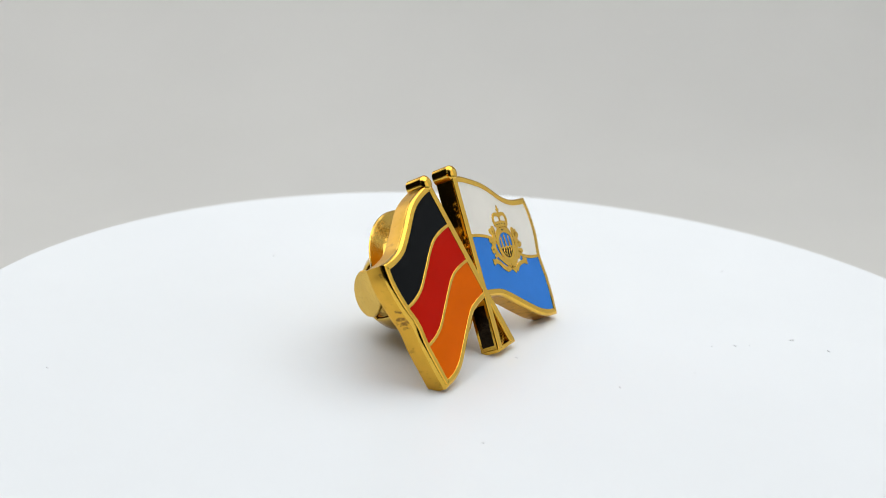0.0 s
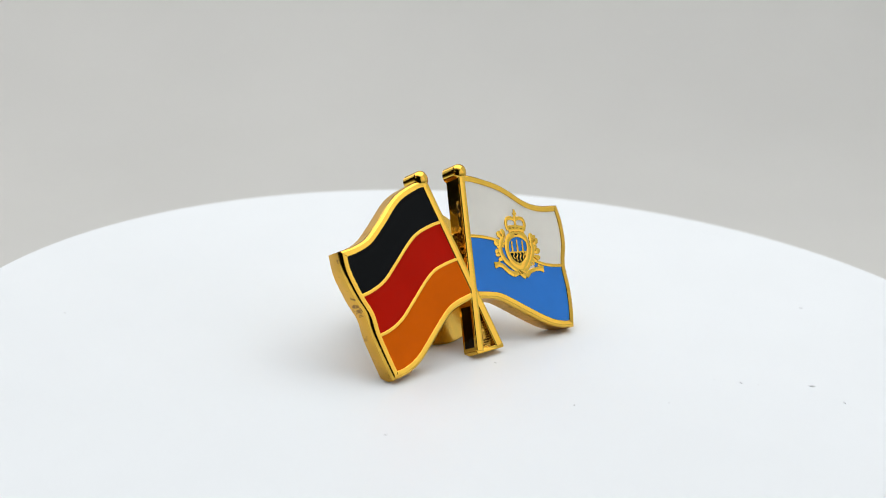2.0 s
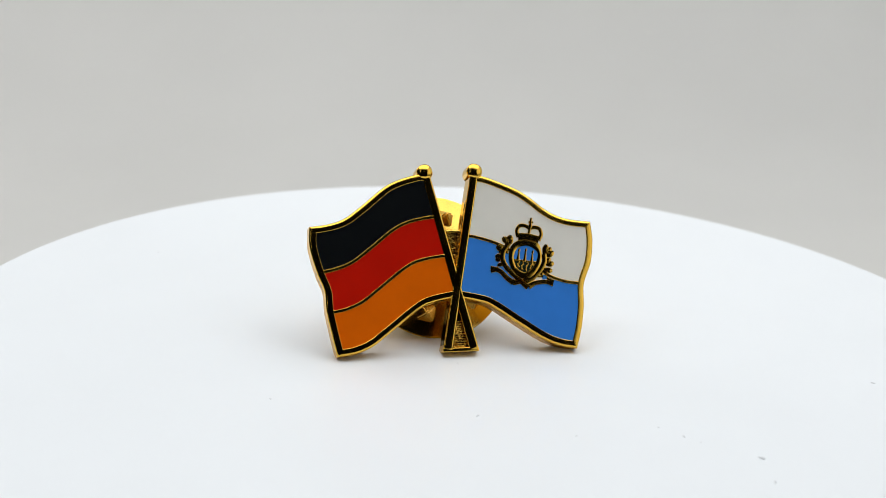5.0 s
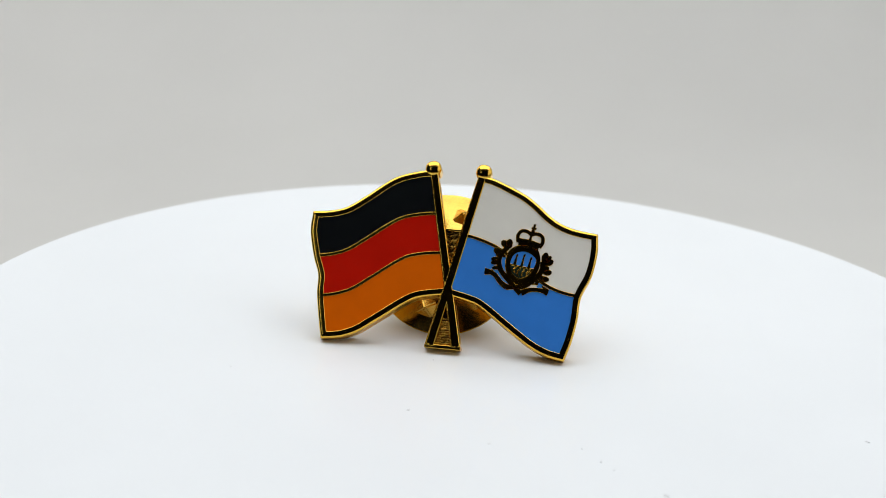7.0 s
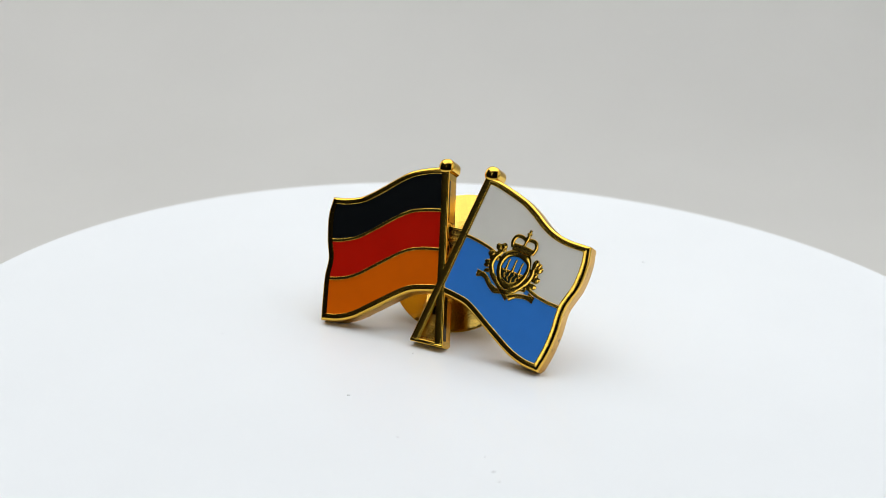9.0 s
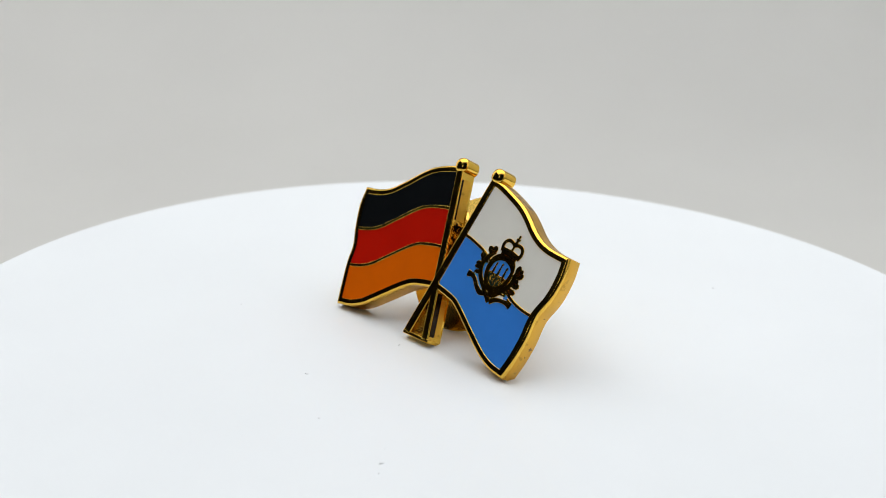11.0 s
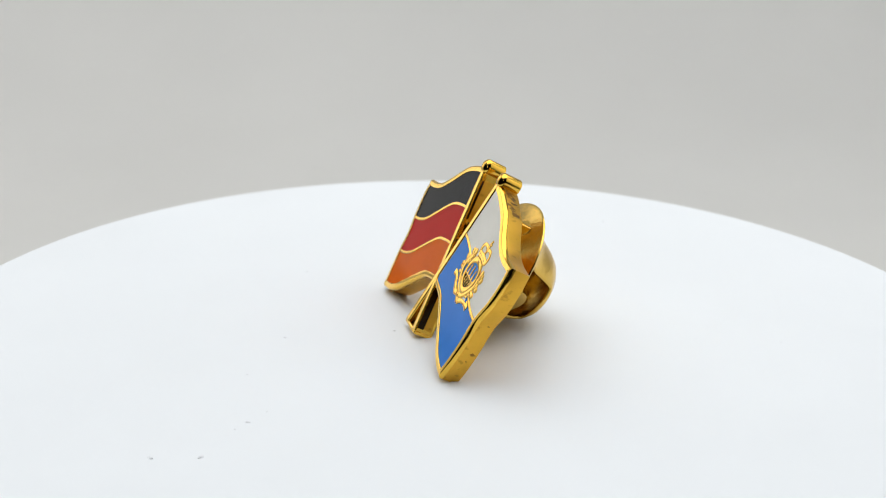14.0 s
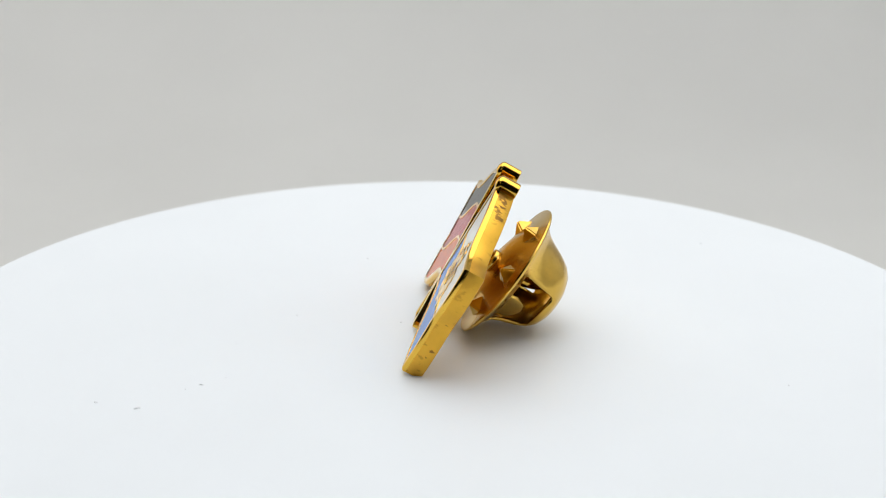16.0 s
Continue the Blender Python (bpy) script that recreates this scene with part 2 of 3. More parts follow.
DUST = [(-2.6, -5.6, 0.09), (-4.0, -14.8, 0.11), (9.8, -20.9, 0.14), (13.8, -25.0, 0.19), (12.9, -28.3, 0.13), (2.0, -19.3, 0.08),
        (-18.4, -9.2, 0.09), (29.8, -15.4, 0.13), (-23.4, 24.9, 0.1), (8.6, -19.2, 0.06), (9.6, 25.0, 0.1), (10.6, -22.0, 0.07)]


# ---- the lapel pin ----
THICK = 1.75


def coons(top, bottom, pole, fly):
    """A patch between four lines: s runs from the pole to the fly edge, t from the top to the bottom."""
    n, m = len(top) - 1, len(pole) - 1

    def at(s, t):
        def on(line, f):
            i = min(len(line) - 2, int(f * (len(line) - 1)))
            return line[i].lerp(line[i + 1], f * (len(line) - 1) - i)
        edges = on(top, s) * (1 - t) + on(bottom, s) * t + on(pole, t) * (1 - s) + on(fly, t) * s
        corners = (top[0] * (1 - s) + top[n] * s) * (1 - t) + (bottom[0] * (1 - s) + bottom[n] * s) * t
        return edges - corners
    return at


def slab(bm, at, s0, s1, t0, t1, ns, nt, top, bottom):
    g = [[at(s0 + (s1 - s0) * i / ns, t0 + (t1 - t0) * j / nt) for j in range(nt + 1)] for i in range(ns + 1)]
    up = [[bm.verts.new((q.x * MM, q.y * MM, top * MM)) for q in r] for r in g]
    dn = [[bm.verts.new((q.x * MM, q.y * MM, bottom * MM)) for q in r] for r in g]
    for i in range(ns):
        for j in range(nt):
            bm.faces.new((up[i][j], up[i][j + 1], up[i + 1][j + 1], up[i + 1][j]))
            bm.faces.new((dn[i][j], dn[i + 1][j], dn[i + 1][j + 1], dn[i][j + 1]))
    rim = [(i, 0) for i in range(ns)] + [(ns, j) for j in range(nt)] + [(i, nt) for i in range(ns, 0, -1)] + [(0, j) for j in range(nt, 0, -1)]
    for (a, b), (c, d) in zip(rim, rim[1:] + rim[:1]):
        bm.faces.new((up[a][b], up[c][d], dn[c][d], dn[a][b]))
    return bm


def flag(pin, top, bottom, pole, fly, bands, side):
    """A waving flag: gold plate, raised rim, enamel fields and the dividers between them."""
    top, bottom, pole, fly = [even(spline(q, 10), 40) for q in (top, bottom, pole, fly)]
    at = coons(top, bottom, pole, fly)
    loop = top[:-1] + fly[:-1] + bottom[::-1][:-1] + pole[::-1][:-1]
    area2 = sum(a.x * b.y - a.y * b.x for a, b in zip(loop, loop[1:] + loop[:1]))
    if area2 < 0:
        loop = loop[::-1]
    bm = rings(bmesh.new(), loop, [(0.0, -THICK), (-0.1, -THICK + 0.03), (-0.14, -THICK + 0.12), (-0.14, -0.36), (0.02, -0.16), (0.1, -0.12)], False, False)
    slab(bm, at, 0.0, 1.0, 0.0, 1.0, 40, 12, -0.125, -THICK)
    plate = part("flag_plate", bm, gold_side, pin, "gold-plated flag plate with die-cut sides")
    part("rim", rings(bmesh.new(), loop, [(-0.15, -0.40), (-0.15, -0.24), (-0.125, -0.14), (-0.07, -0.065), (0.005, -0.018), (0.08, 0.0), (0.40, 0.0), (0.425, -0.02), (0.43, -0.1)], False, False),
         gold, plate, "raised polished gold rim")
    def seam(k, s):
        return k / len(bands) + ((0.016 if k == 1 else 0.004) - 0.016 * math.sin(math.pi * s) if side < 0 and 0 < k < len(bands) else 0)

    for k, (mat, label) in enumerate(bands):
        part("enamel_field", slab(bmesh.new(), lambda s, t, k=k: at(s, max(0.015, min(0.985, seam(k, s) * (1 - t) + seam(k + 1, s) * t))), 0.008, 0.985, 0, 1, 40, 6, -0.06, -0.12),
             mat, plate, label)
        if k:
            line = [at(0.01 + 0.97 * i / 40, seam(k, i / 40)) for i in range(41)]
            bm = bmesh.new()
            for lo, hi in ((0, 41),) if side < 0 else ((0, 17), (24, 41)):
                stroke(bm, line[lo:hi], [0.27], -0.004, -0.12, 0.035)
            part("divider", bm, gold, plate, "thin gold divider")
    return at


def pole(pin, head, foot, width0, width1, top):
    a, b = Vector((*head, 0)), Vector((*foot, 0))
    d = (b - a).normalized()
    s = Vector((-d.y, d.x, 0))
    loop = [a + s * width0 / 2, a - s * width0 / 2, b - s * width1 / 2, b + s * width1 / 2]
    if sum(p.x * q.y - p.y * q.x for p, q in zip(loop, loop[1:] + loop[:1])) < 0:
        loop = loop[::-1]
    ob = part("flag_pole", rings(bmesh.new(), loop, [(0.06, -THICK + 0.01), (0, -THICK + 0.08), (0, top - 0.14), (0.018, top - 0.07), (0.07, top - 0.018), (0.14, top)]), gold, pin, "polished gold flag pole")
    # knob: a rounded square bar through the plate with a domed front, set along its pole
    r = 0.68
    loop = [Vector((r * math.copysign(abs(math.cos(t)) ** 0.9, math.cos(t)), r * math.copysign(abs(math.sin(t)) ** 0.9, math.sin(t)), 0)) for t in [2 * math.pi * (i + 0.5) / 40 for i in range(40)]]
    dome = [(r * (1 - math.cos(k * math.pi / 20)), -0.26 + 0.46 * math.sin(k * math.pi / 20)) for k in range(0, 10)]
    bm = rings(bmesh.new(), loop, [(0.05, -THICK), (0, -THICK + 0.05)] + dome)
    knob = part("knob", bm, gold, ob, "domed gold knob")
    knob.matrix_basis = pose(a.x * MM, a.y * MM, 0, 0, 0, math.degrees(math.atan2(d.y, d.x)))
    return ob


def round_about(points, centre, count=64):
    """The closed smooth line through the points, met by count even spokes from the centre, counter-clockwise."""
    c = Vector((*centre, 0))
    polar = sorted((math.atan2(q.y - c.y, q.x - c.x), (q - c).length) for q in spline(points, 10, True))
    angles = np.array([a for a, _ in polar])
    radii = np.array([r for _, r in polar])
    turns = [2 * math.pi * k / count - math.pi for k in range(count)]
    return [c + Vector((math.cos(a), math.sin(a), 0)) * float(np.interp(a, angles, radii, period=2 * math.pi)) for a in turns]


def emblem(pin):
    """The gold coat of arms on the white and blue flag: crown, shield, two branches and a ribbon."""
    base = new("emblem")
    base.parent = pin
    base["label"] = "raised gold coat of arms with crown, shield and branches"
    base.matrix_basis = pose(5.85 * MM, 7.3 * MM, 0, 0, 0, -10)
    top = 0.002

    def line(points, steps=6):
        return spline(points, steps)

    def bar(bm, points, widths, drop=0.0, steps=6):
        return stroke(bm, line(points, steps), widths, top - 0.25 * drop, -0.12, 0.022)

    # crown: a broad band, two arches, an orb and a small cross
    bm = bmesh.new()
    bar(bm, [(-0.88, 1.76), (0, 1.84), (0.88, 1.76)], [0.64])
    for k in (-1, 1):
        bar(bm, [(k * 0.9, 1.7), (k * 1.06, 2.25), (k * 0.86, 2.68), (k * 0.4, 2.76), (0, 2.58)], [0.32, 0.3, 0.32, 0.3], 0.004)
    bar(bm, [(0, 2.1), (0.02, 2.5), (0.05, 2.85)], [0.24, 0.2, 0.36], 0.002)
    bar(bm, [(0.05, 2.8), (0.05, 3.1), (0.06, 3.52)], [0.36, 0.16, 0.22], 0.006)
    bar(bm, [(-0.14, 3.14), (0.26, 3.16)], [0.2], 0.008, 4)
    crown = part("crown", bm, gold, base, "gold crown with a small cross")
    for x, y in ((-0.66, 1.87), (-0.3, 1.9), (0.12, 1.9), (0.55, 1.84)):
        bm = stroke(bmesh.new(), line([(x - 0.09, y + 0.03), (x, y - 0.03), (x + 0.09, y + 0.03)], 3), [0.08], top + 0.006, -0.05, 0.02)
        part("dent", bm, dark_gold, crown, "tiny dark dent")
    # the frame round the shield
    heart = (-0.05, -0.1)
    outer = round_about([(-0.74, 1.52), (-1.36, 0.98), (-1.53, 0.25), (-1.42, -0.5), (-1.1, -1.1), (-0.55, -1.55), (0.0, -1.72), (0.6, -1.48), (1.08, -0.85), (1.32, 0.0), (1.2, 0.92), (0.8, 1.52), (0.02, 1.64)], heart)
    inner = round_about([(-1.08, 0.0), (-0.98, 0.56), (-0.65, 0.92), (-0.08, 1.1), (0.5, 0.97), (0.9, 0.68), (0.94, 0.2), (0.82, -0.3), (0.5, -0.82), (-0.06, -1.14), (-0.68, -0.9), (-0.98, -0.42)], heart)
    bm = bmesh.new()
    loops = [(outer, 0, -0.12), (outer, 0, top - 0.022), (outer, 0.006, top - 0.006), (outer, 0.022, top), (inner, -0.022, top), (inner, -0.006, top - 0.006), (inner, 0, top - 0.022), (inner, 0, -0.1)]
    made = [[bm.verts.new((q.x * MM, q.y * MM, z * MM)) for q in (inset(loop, d) if d else loop)] for loop, d, z in loops]
    for lo, hi in zip(made, made[1:]):
        for i in range(len(lo)):
            n = (i + 1) % len(lo)
            bm.faces.new((lo[i], lo[n], hi[n], hi[i]))
    frame_part = part("cartouche", bm, gold, base, "broad gold frame of the shield")
    bm = stroke(bmesh.new(), line([(-0.26, 1.38), (-0.08, 1.32), (0.1, 1.38)], 3), [0.1], top + 0.006, -0.05, 0.02)
    part("dent", bm, dark_gold, frame_part, "tiny dark dent")
    hill = -0.2
    loop = [Vector((q.x * 1.04, max(hill, q.y * 1.04), 0)) for q in inner]
    part("shield_field", rings(bmesh.new(), loop, [(0, -0.1), (0, -0.045)], False), enamel_blue, base, "blue enamel shield top", False)
    loop = [Vector((q.x * 1.04, min(hill - 0.01, q.y * 1.04), 0)) for q in inner]
    part("shield_base", rings(bmesh.new(), loop, [(0, -0.1), (0, -0.047)], False), enamel_green, base, "dark green enamel shield bottom", False)
    for x, h in ((-0.7, 0.66), (-0.12, 0.8), (0.48, 0.7)):
        bm = bmesh.new()
        bar(bm, [(x, -0.22), (x + 0.01, 0.15), (x, h - 0.22)], [0.27, 0.2, 0.13], 0.012)
        bar(bm, [(x - 0.02, h - 0.26), (x + 0.02, h - 0.06), (x + 0.03, h + 0.1)], [0.1, 0.2, 0.09], 0.014, 4)
        part("tower", bm, gold, base, "small gold tower with a plume")
    for x, foot in ((-0.66, -0.8), (-0.3, -1.0), (0.08, -1.02), (0.46, -0.82), (0.72, -0.5)):
        half = (foot + 0.22) / 2
        bm = stroke(bmesh.new(), line([(x, -0.2), (x + 0.11, -0.22 + half * 0.6), (x - 0.02, -0.22 + half * 1.25), (x * 0.85 + 0.06, foot)]), [0.14, 0.11, 0.13], top - 0.01, -0.12, 0.03)
        part("hill_line", bm, gold, base, "wavy gold line")
    part("hill_line", stroke(bmesh.new(), line([(-1.05, -0.24), (0, -0.19), (0.92, -0.16)]), [0.13], top - 0.008, -0.12, 0.03), gold, base, "thin gold line between the shield's fields")
    # two branches with lobed leaves
    stems = ([(-1.62, 1.08), (-1.98, 0.42), (-2.02, -0.25), (-1.7, -0.85), (-1.25, -1.25), (-0.45, -1.8), (0.42, -2.36)],
             [(1.5, 0.62), (1.6, 0.05), (1.42, -0.55), (1.05, -1.1), (0.5, -1.72), (-0.2, -1.95), (-0.92, -2.14)])
    leaves = ([((-1.72, 0.95), (-2.2, 1.5), 0.44), ((-1.7, 1.0), (-1.56, 1.78), 0.46), ((-1.62, 1.0), (-1.38, 1.42), 0.26), ((-1.98, 0.35), (-2.66, 0.62), 0.46), ((-2.0, 0.2), (-2.4, 0.22), 0.3),
               ((-2.0, -0.22), (-2.66, -0.2), 0.36), ((-2.0, -0.3), (-2.6, -0.52), 0.34), ((-1.75, -0.75), (-2.4, -0.92), 0.28), ((-1.9, 0.5), (-1.62, 0.2), 0.2)],
              [((1.5, 0.5), (1.58, 1.46), 0.46), ((1.55, 0.55), (2.02, 1.28), 0.34), ((1.55, 0.5), (2.28, 0.96), 0.42), ((1.58, -0.08), (2.05, 0.38), 0.38), ((1.58, -0.12), (2.4, 0.02), 0.42),
               ((1.42, -0.55), (2.36, -0.66), 0.38), ((1.4, -0.6), (2.05, -0.95), 0.26), ((1.2, -0.9), (1.62, -1.1), 0.24)])
    for stem, leaf_rows in zip(stems, leaves):
        branch = part("branch", bar(bmesh.new(), stem, [0.44, 0.44, 0.44, 0.44, 0.44, 0.4, 0.5], 0.005), gold, base, "curved gold branch")
        for (x0, y0), (x1, y1), w in leaf_rows:
            bend = 0.08 * (x1 - x0)
            bm = bar(bmesh.new(), [(x0, y0), ((x0 + x1) / 2 + 0.04, (y0 + y1) / 2 - bend), (x1, y1)], [0.22, w * 0.9, w * 1.25, w * 1.2, w * 0.5], 0.009)
            part("leaf", bm, gold, branch)
    # ribbon under the shield, with its white ground
    bm = bmesh.new()
    bar(bm, [(-2.92, -1.32), (-2.5, -1.28), (-2.0, -1.42), (-1.45, -1.86), (-0.86, -2.14)], [0.56, 0.4, 0.4, 0.42, 0.5], 0.007)
    bar(bm, [(-2.9, -1.5), (-2.5, -1.3), (-2.3, -1.05)], [0.3, 0.34, 0.2], 0.011)
    bar(bm, [(2.56, -1.7), (2.1, -1.66), (1.6, -1.72), (1.0, -1.9), (0.45, -2.3)], [0.56, 0.4, 0.34, 0.38, 0.5], 0.007)
    bar(bm, [(2.5, -1.55), (2.2, -1.45), (1.95, -1.3)], [0.3, 0.26, 0.14], 0.011)
    bar(bm, [(0.55, -1.5), (1.0, -1.36), (1.6, -1.22)], [0.24, 0.16, 0.2], 0.009)
    part("ribbon", bm, gold, base, "curling gold ribbon")
    loop = [Vector((x, y, 0)) for x, y in ((0.6, -1.9), (1.1, -1.85), (1.65, -1.7), (1.5, -1.3), (0.95, -1.4), (0.5, -1.6))]
    part("ribbon_field", rings(bmesh.new(), loop, [(0, -0.1), (0, -0.045)], False), enamel_white, base, "white enamel ground", False)


def lapel_pin():
    pin = new("lapel_pin")
    tagged(pin, "gold enamel lapel pin with two crossed waving flags", "lapel pin")
    flag(pin,
         [(-2.2, 14.47), (-3.3, 14.36), (-5.47, 13.59), (-7.68, 11.88), (-9.2, 10.8), (-10.6, 10.35), (-12.0, 10.17)],
         [(0.08, 4.42), (-2.07, 4.04), (-3.42, 3.49), (-6.04, 1.56), (-7.35, 0.62), (-8.71, 0.06), (-10.15, -0.15)],
         [(-2.2, 14.47), (0.08, 4.42)],
         [(-12.0, 10.17), (-12.02, 8.6), (-11.5, 6.5), (-10.95, 5.0), (-10.86, 3.4), (-10.45, 1.2), (-10.15, -0.15)],
         ((enamel_black, "glossy black enamel stripe"), (enamel_red, "glossy red enamel stripe"), (enamel_orange, "glossy orange-gold enamel stripe")), -1)
    flag(pin,
         [(1.65, 14.37), (2.9, 14.12), (5.26, 13.14), (6.5, 12.34), (7.6, 11.45), (8.6, 10.86), (9.8, 10.48), (11.6, 10.25)],
         [(-0.41, 4.42), (1.69, 3.97), (2.8, 3.52), (5.15, 1.91), (7.0, 0.7), (8.4, 0.1), (9.72, -0.15)],
         [(1.65, 14.37), (-0.41, 4.42)],
         [(11.6, 10.25), (11.68, 8.8), (11.4, 6.95), (10.66, 5.1), (10.52, 3.2), (10.2, 1.4), (9.72, -0.15)],
         ((enamel_white, "glossy white enamel upper half"), (enamel_blue, "glossy light blue enamel lower half")), 1)
    first = pole(pin, (-2.38, 14.75), (0.98, -0.02), 0.70, 0.78, 0.012)
    second = pole(pin, (1.87, 14.78), (-1.22, -0.02), 0.70, 0.78, 0.022)
    BACK, FRONT = -THICK + 0.3, -0.28
    # the poles' inner flanks: near-black or mottled at the foot, stippled above the crossing
    flanks = ((second, (1.87, 14.78), (-1.22, -0.02), -1, ((0.35, 3.75, 0.388, BACK, FRONT, dark_gold, "near-black panel on the pole foot"), (5.4, 10.6, 0.368, BACK, -0.62, gold_rough, "stippled flank of the pole"),
                                                           (5.4, 12.6, 0.366, -0.6, FRONT, glint_gold, "rough gold strip with painted shade and glints"))),
              (first, (-2.38, 14.75), (0.98, -0.02), 1, ((0.35, 3.6, 0.388, BACK, -0.74, gold_side, "mottled flank of the pole foot"), (0.3, 4.0, 0.384, -0.72, -0.12, dark_gold, "near-black panel on the pole foot"),
                                                         (5.4, 10.3, 0.368, BACK, FRONT, glint_gold, "rough gold flank with painted shade and glints"),
                                                         (10.4, 14.0, 0.355, BACK, -0.42, gold_side, "mottled flank of the pole"), (10.4, 13.9, 0.353, -0.4, -0.2, dark_gold, "near-black line on the pole"))))
    for bar, head, foot, way, panels in flanks:
        lean = math.degrees(math.atan2(head[1] - foot[1], head[0] - foot[0])) - 90
        for v0, v1, side, w0, w1, mat, label in panels:
            x0, x1 = sorted((way * (side + 0.022), way * (side - 0.05)))
            bm = box(bmesh.new(), x0 * MM, x1 * MM, v0 * MM, v1 * MM, w0 * MM, w1 * MM, 0.015 * MM)
            panel = part("pole_flank", bm, mat, bar, label)
            panel.matrix_basis = pose(foot[0] * MM, foot[1] * MM, 0, 0, 0, lean)
    # stippled web between the poles above their crossing
    bm = bmesh.new()
    rings(bm, [Vector((-0.24, 4.9, 0)), Vector((0.62, 9.9, 0)), Vector((-1.1, 9.9, 0))], [(0, -THICK + 0.05), (0, -0.95), (0.05, -0.9)])
    web = part("web", bm, gold_rough, pin, "stippled gold web between the poles")
    for line in (((-0.22, 5.2), (-1.0, 9.75)), ((-0.22, 5.2), (0.54, 9.75)), ((-1.08, 9.8), (0.62, 9.8))):
        part("web_edge", stroke(bmesh.new(), even([Vector((*q, 0)) for q in line], 4), [0.24], -0.72, -1.2, 0.1), gold, web, "gold edge of the web")
    # ribbed web between the feet
    bm = bmesh.new()
    rings(bm, [Vector((-1.0, -0.1, 0)), Vector((0.8, -0.1, 0)), Vector((-0.2, 3.9, 0))], [(0, -THICK + 0.05), (0, -0.45), (0.05, -0.4)])
    # the recess's shade and glints are in this web's colour
    foot = part("foot_web", bm, glint_gold, pin, "recessed web with painted shade and cross ribs")
    for k in range(11):
        v = 0.25 + 0.2 * k
        half = 0.9 * (3.9 - v) / 4.0 - 0.12
        if half > 0.05:
            part("rib", box(bmesh.new(), (-0.12 - half) * MM, (-0.12 + half) * MM, (v - 0.05) * MM, (v + 0.05) * MM, -0.42 * MM, -0.33 * MM, 0.02 * MM), gold_rough, foot)
    bm = box(bmesh.new(), -1.62 * MM, 1.38 * MM, -0.22 * MM, 0.12 * MM, (-THICK + 0.02) * MM, -0.03 * MM, 0.07 * MM)
    part("foot_bar", bm, gold, pin, "gold bar joining the pole feet")
    # the post at the back
    bm = lathe(bmesh.new(), [(0, -1.45), (1.0, -1.45), (1.0, -1.75), (0.6, -1.95), (0.55, -2.1), (0.55, -6.8), (0.48, -7.2), (0.3, -7.8), (0, -8.4)], 24)
    post = part("post", bm, gold, pin, "gold pin post")
    post.location = (-1.1 * MM, 7.45 * MM, 0)
    emblem(pin)
    return pin


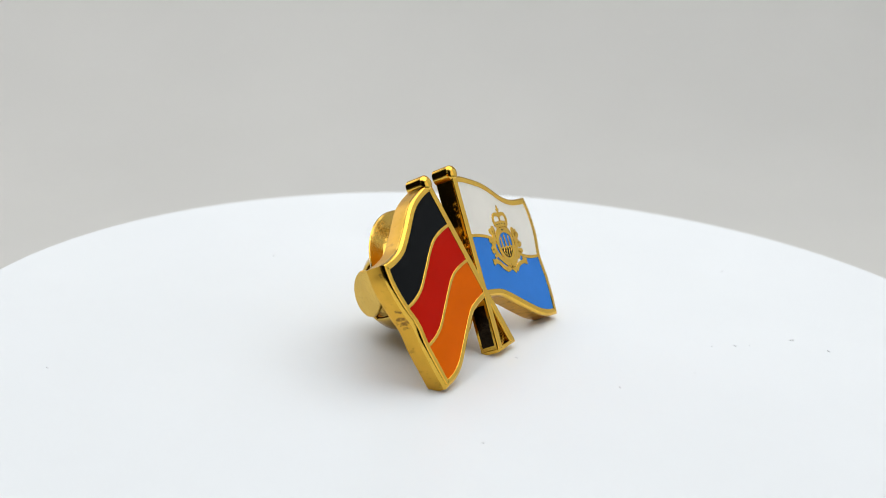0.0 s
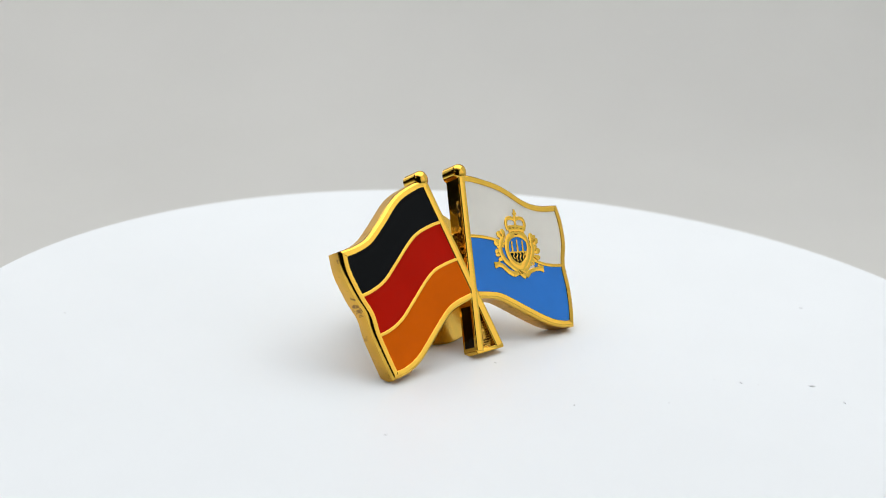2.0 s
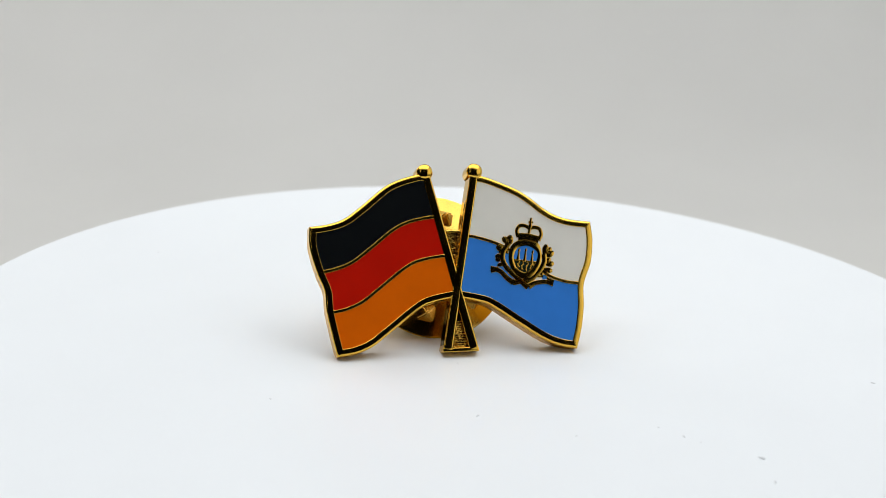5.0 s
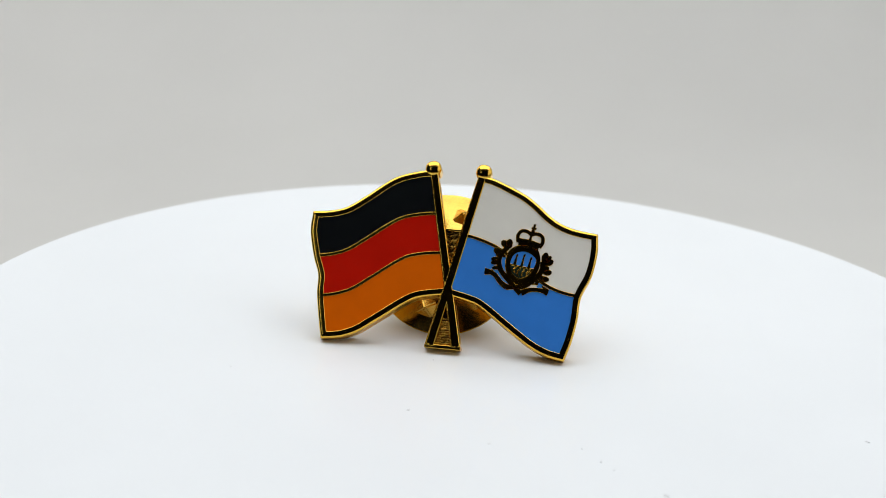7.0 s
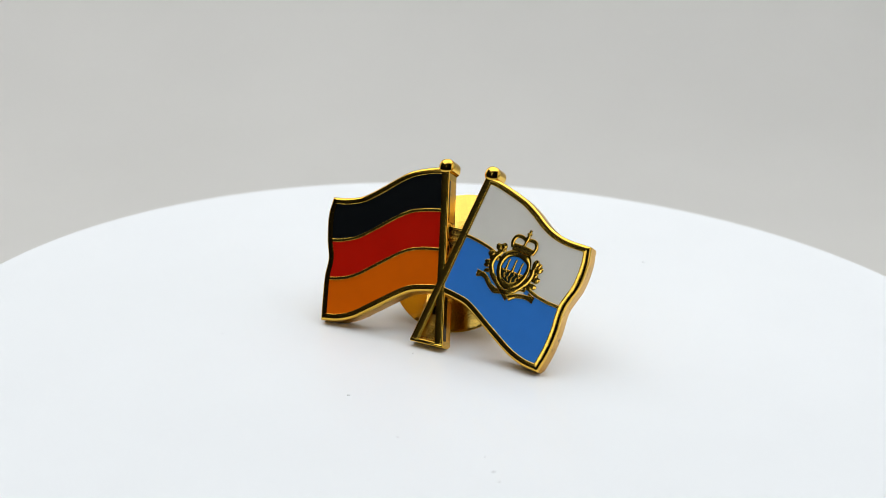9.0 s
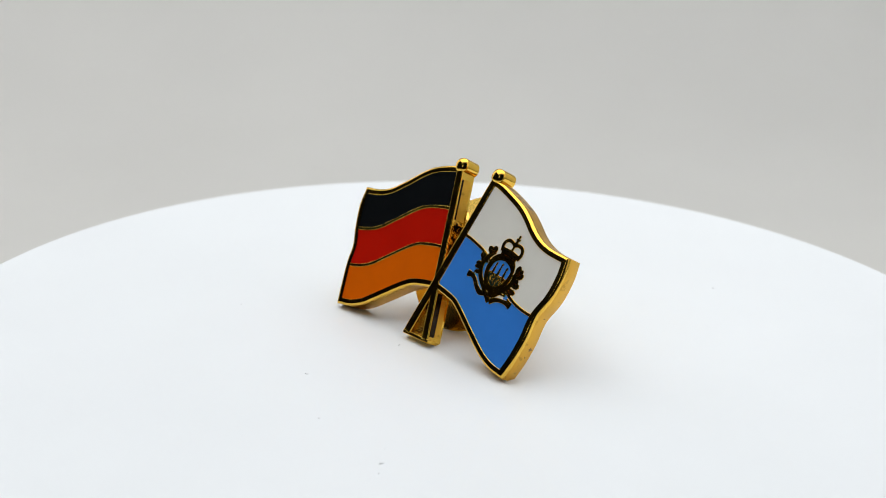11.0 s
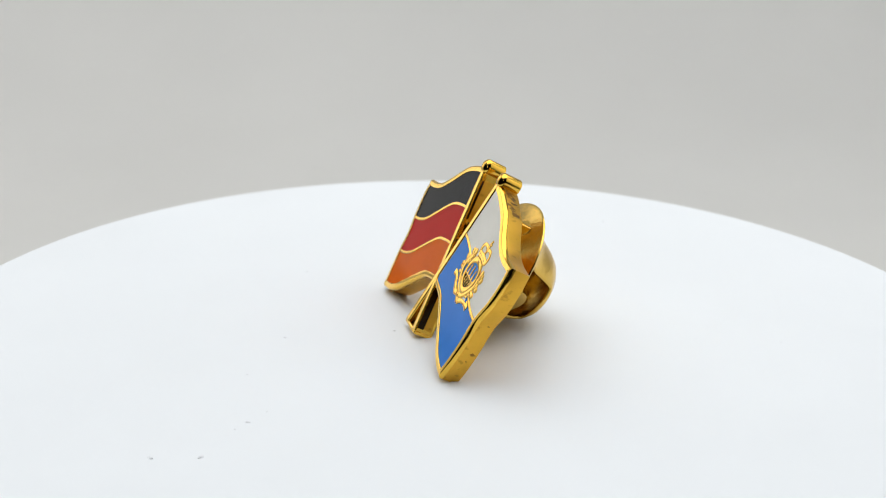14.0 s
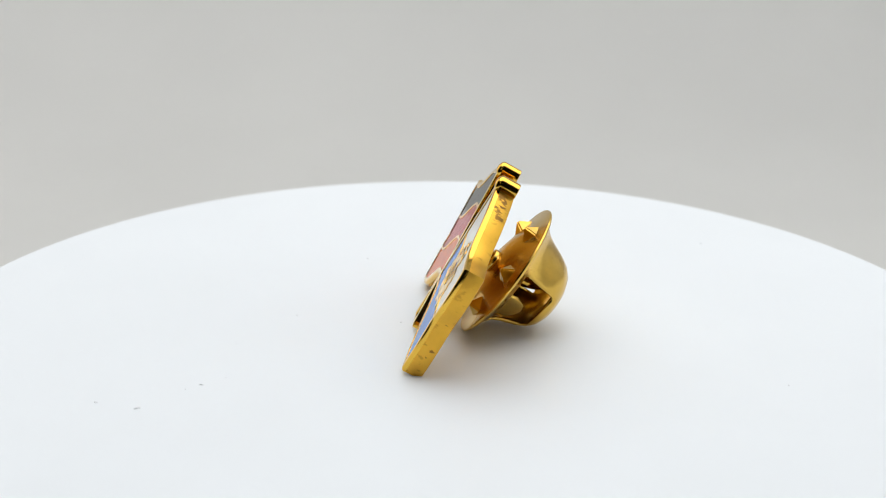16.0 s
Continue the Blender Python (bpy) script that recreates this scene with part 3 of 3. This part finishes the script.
def clutch():
    """The butterfly clutch: a dished flange with teeth, a bell with two windows and two round wings."""
    top = new("pin_clutch")
    tagged(top, "polished brass butterfly clutch on the back of the pin", "pin clutch")
    bm = lathe(bmesh.new(), [(0.75, -1.1), (1.8, -1.05), (3.0, -0.72), (4.5, -0.28), (5.5, -0.01), (6.05, 0.02), (6.25, 0.08), (6.3, 0.2), (6.18, 0.34), (5.5, 0.36),
                              (4.5, 0.08), (3.0, -0.36), (1.8, -0.7), (0.75, -0.75), (0.75, -1.1)], 72)
    part("flange", bm, brass, top, "round dished brass flange")
    bm = lathe(bmesh.new(), [(0.62, -0.9), (0.62, -1.45), (0.7, -1.55), (0.82, -1.58), (0.95, -1.52), (1.0, -1.4), (1.0, -1.2), (1.1, -1.05), (1.3, -0.9)], 32)
    part("collar", bm, brass, top, "rolled brass collar round the post")
    steps = 72
    prof = [(5.95, 0.3), (5.6, 0.5), (5.1, 0.9), (4.7, 1.4), (4.35, 2.05), (4.05, 2.8), (3.75, 3.5), (3.35, 4.2), (2.75, 4.78), (1.95, 5.15), (1.0, 5.35), (0, 5.4)]
    bm = lathe(bmesh.new(), prof, steps)
    cut = []
    for f in bm.faces:
        c = f.calc_center_median() / MM
        a = math.degrees(math.atan2(c.y, c.x)) - WING_TURN
        near = min(abs((a - b + 180) % 360 - 180) for b in (0, 180))
        if near < 36 and 0.8 < c.z < 4.2:
            cut.append(f)
    bmesh.ops.delete(bm, geom=cut, context="FACES")
    # the bridge is squeezed in a little on its lower side
    for v in bm.verts:
        if v.co.y > 0:
            v.co.y *= 1 - 0.12 * min(1, max(0, v.co.z / MM - 0.5))
    bell = part("bell", bm, brass, top, "domed brass bridge with two side windows")
    bell.modifiers.new("thickness", "SOLIDIFY").thickness = 0.28 * MM
    for k, z in ((0, 1.0), (1, 2.7)):
        r = 1.95 if k else 1.75
        loop = [Vector((r * math.cos(a), max(0.75 - z, r * math.sin(a)), 0)) for a in [2 * math.pi * i / 48 for i in range(48)]]
        loop = [q for i, q in enumerate(loop) if (q - loop[i - 1]).length > 0.01]
        wing = part("wing", rings(bmesh.new(), loop, [(0.06, 0), (0, 0.06), (0, 0.26), (0.07, 0.32)]), brass, top, "rounded brass squeeze wing")
        a = radians(WING_TURN + 180 * k)
        c, d = math.cos(a), math.sin(a)
        out = 4.2 if k else 3.8
        slip, lean = (0, 0) if k else (0.5 * MM, 22)
        wing.matrix_basis = Matrix(((-d, 0, c, out * c * MM), (c, 0, d, out * d * MM), (0, 1, 0, z * MM), (0, 0, 0, 1))) @ pose(slip, 0, 0, -20, lean, 0)
    for k in range(6):
        bm = bmesh.new()
        h = 0.9
        base = [bm.verts.new((x * h * MM, y * h * MM, 0.2 * MM)) for x, y in ((-1, -1), (1, -1), (1, 1), (-1, 1))]
        tip = bm.verts.new((0, 0, -0.95 * MM))
        bm.faces.new(base)
        for i in range(4):
            bm.faces.new((base[i], base[(i + 1) % 4], tip))
        bmesh.ops.bevel(bm, geom=[e for e in bm.edges], offset=0.12 * MM, segments=3, affect="EDGES")
        tooth = part("tooth", bm, brass, top, "pointed brass tooth")
        a = radians(-75 - 60 * k)
        tooth.matrix_basis = pose(4.3 * math.cos(a) * MM, 4.3 * math.sin(a) * MM, -0.32 * MM, 0, 0, math.degrees(a)) @ pose(0, 0, 0, 0, -16, 0)
    return top


WING_TURN = 13

shell()
table_top = turntable()
dust(table_top)
pin_thing = lapel_pin()
clutch_thing = clutch()


def motions():
    times = [0.5 * k for k in range(33)]
    walk(table_top, [(t, turned(t) @ DISC) for t in times])
    walk(pin_thing, [(t, turned(t) @ PIN) for t in times])
    walk(clutch_thing, [(t, turned(t) @ CLUTCH) for t in times])


motions()
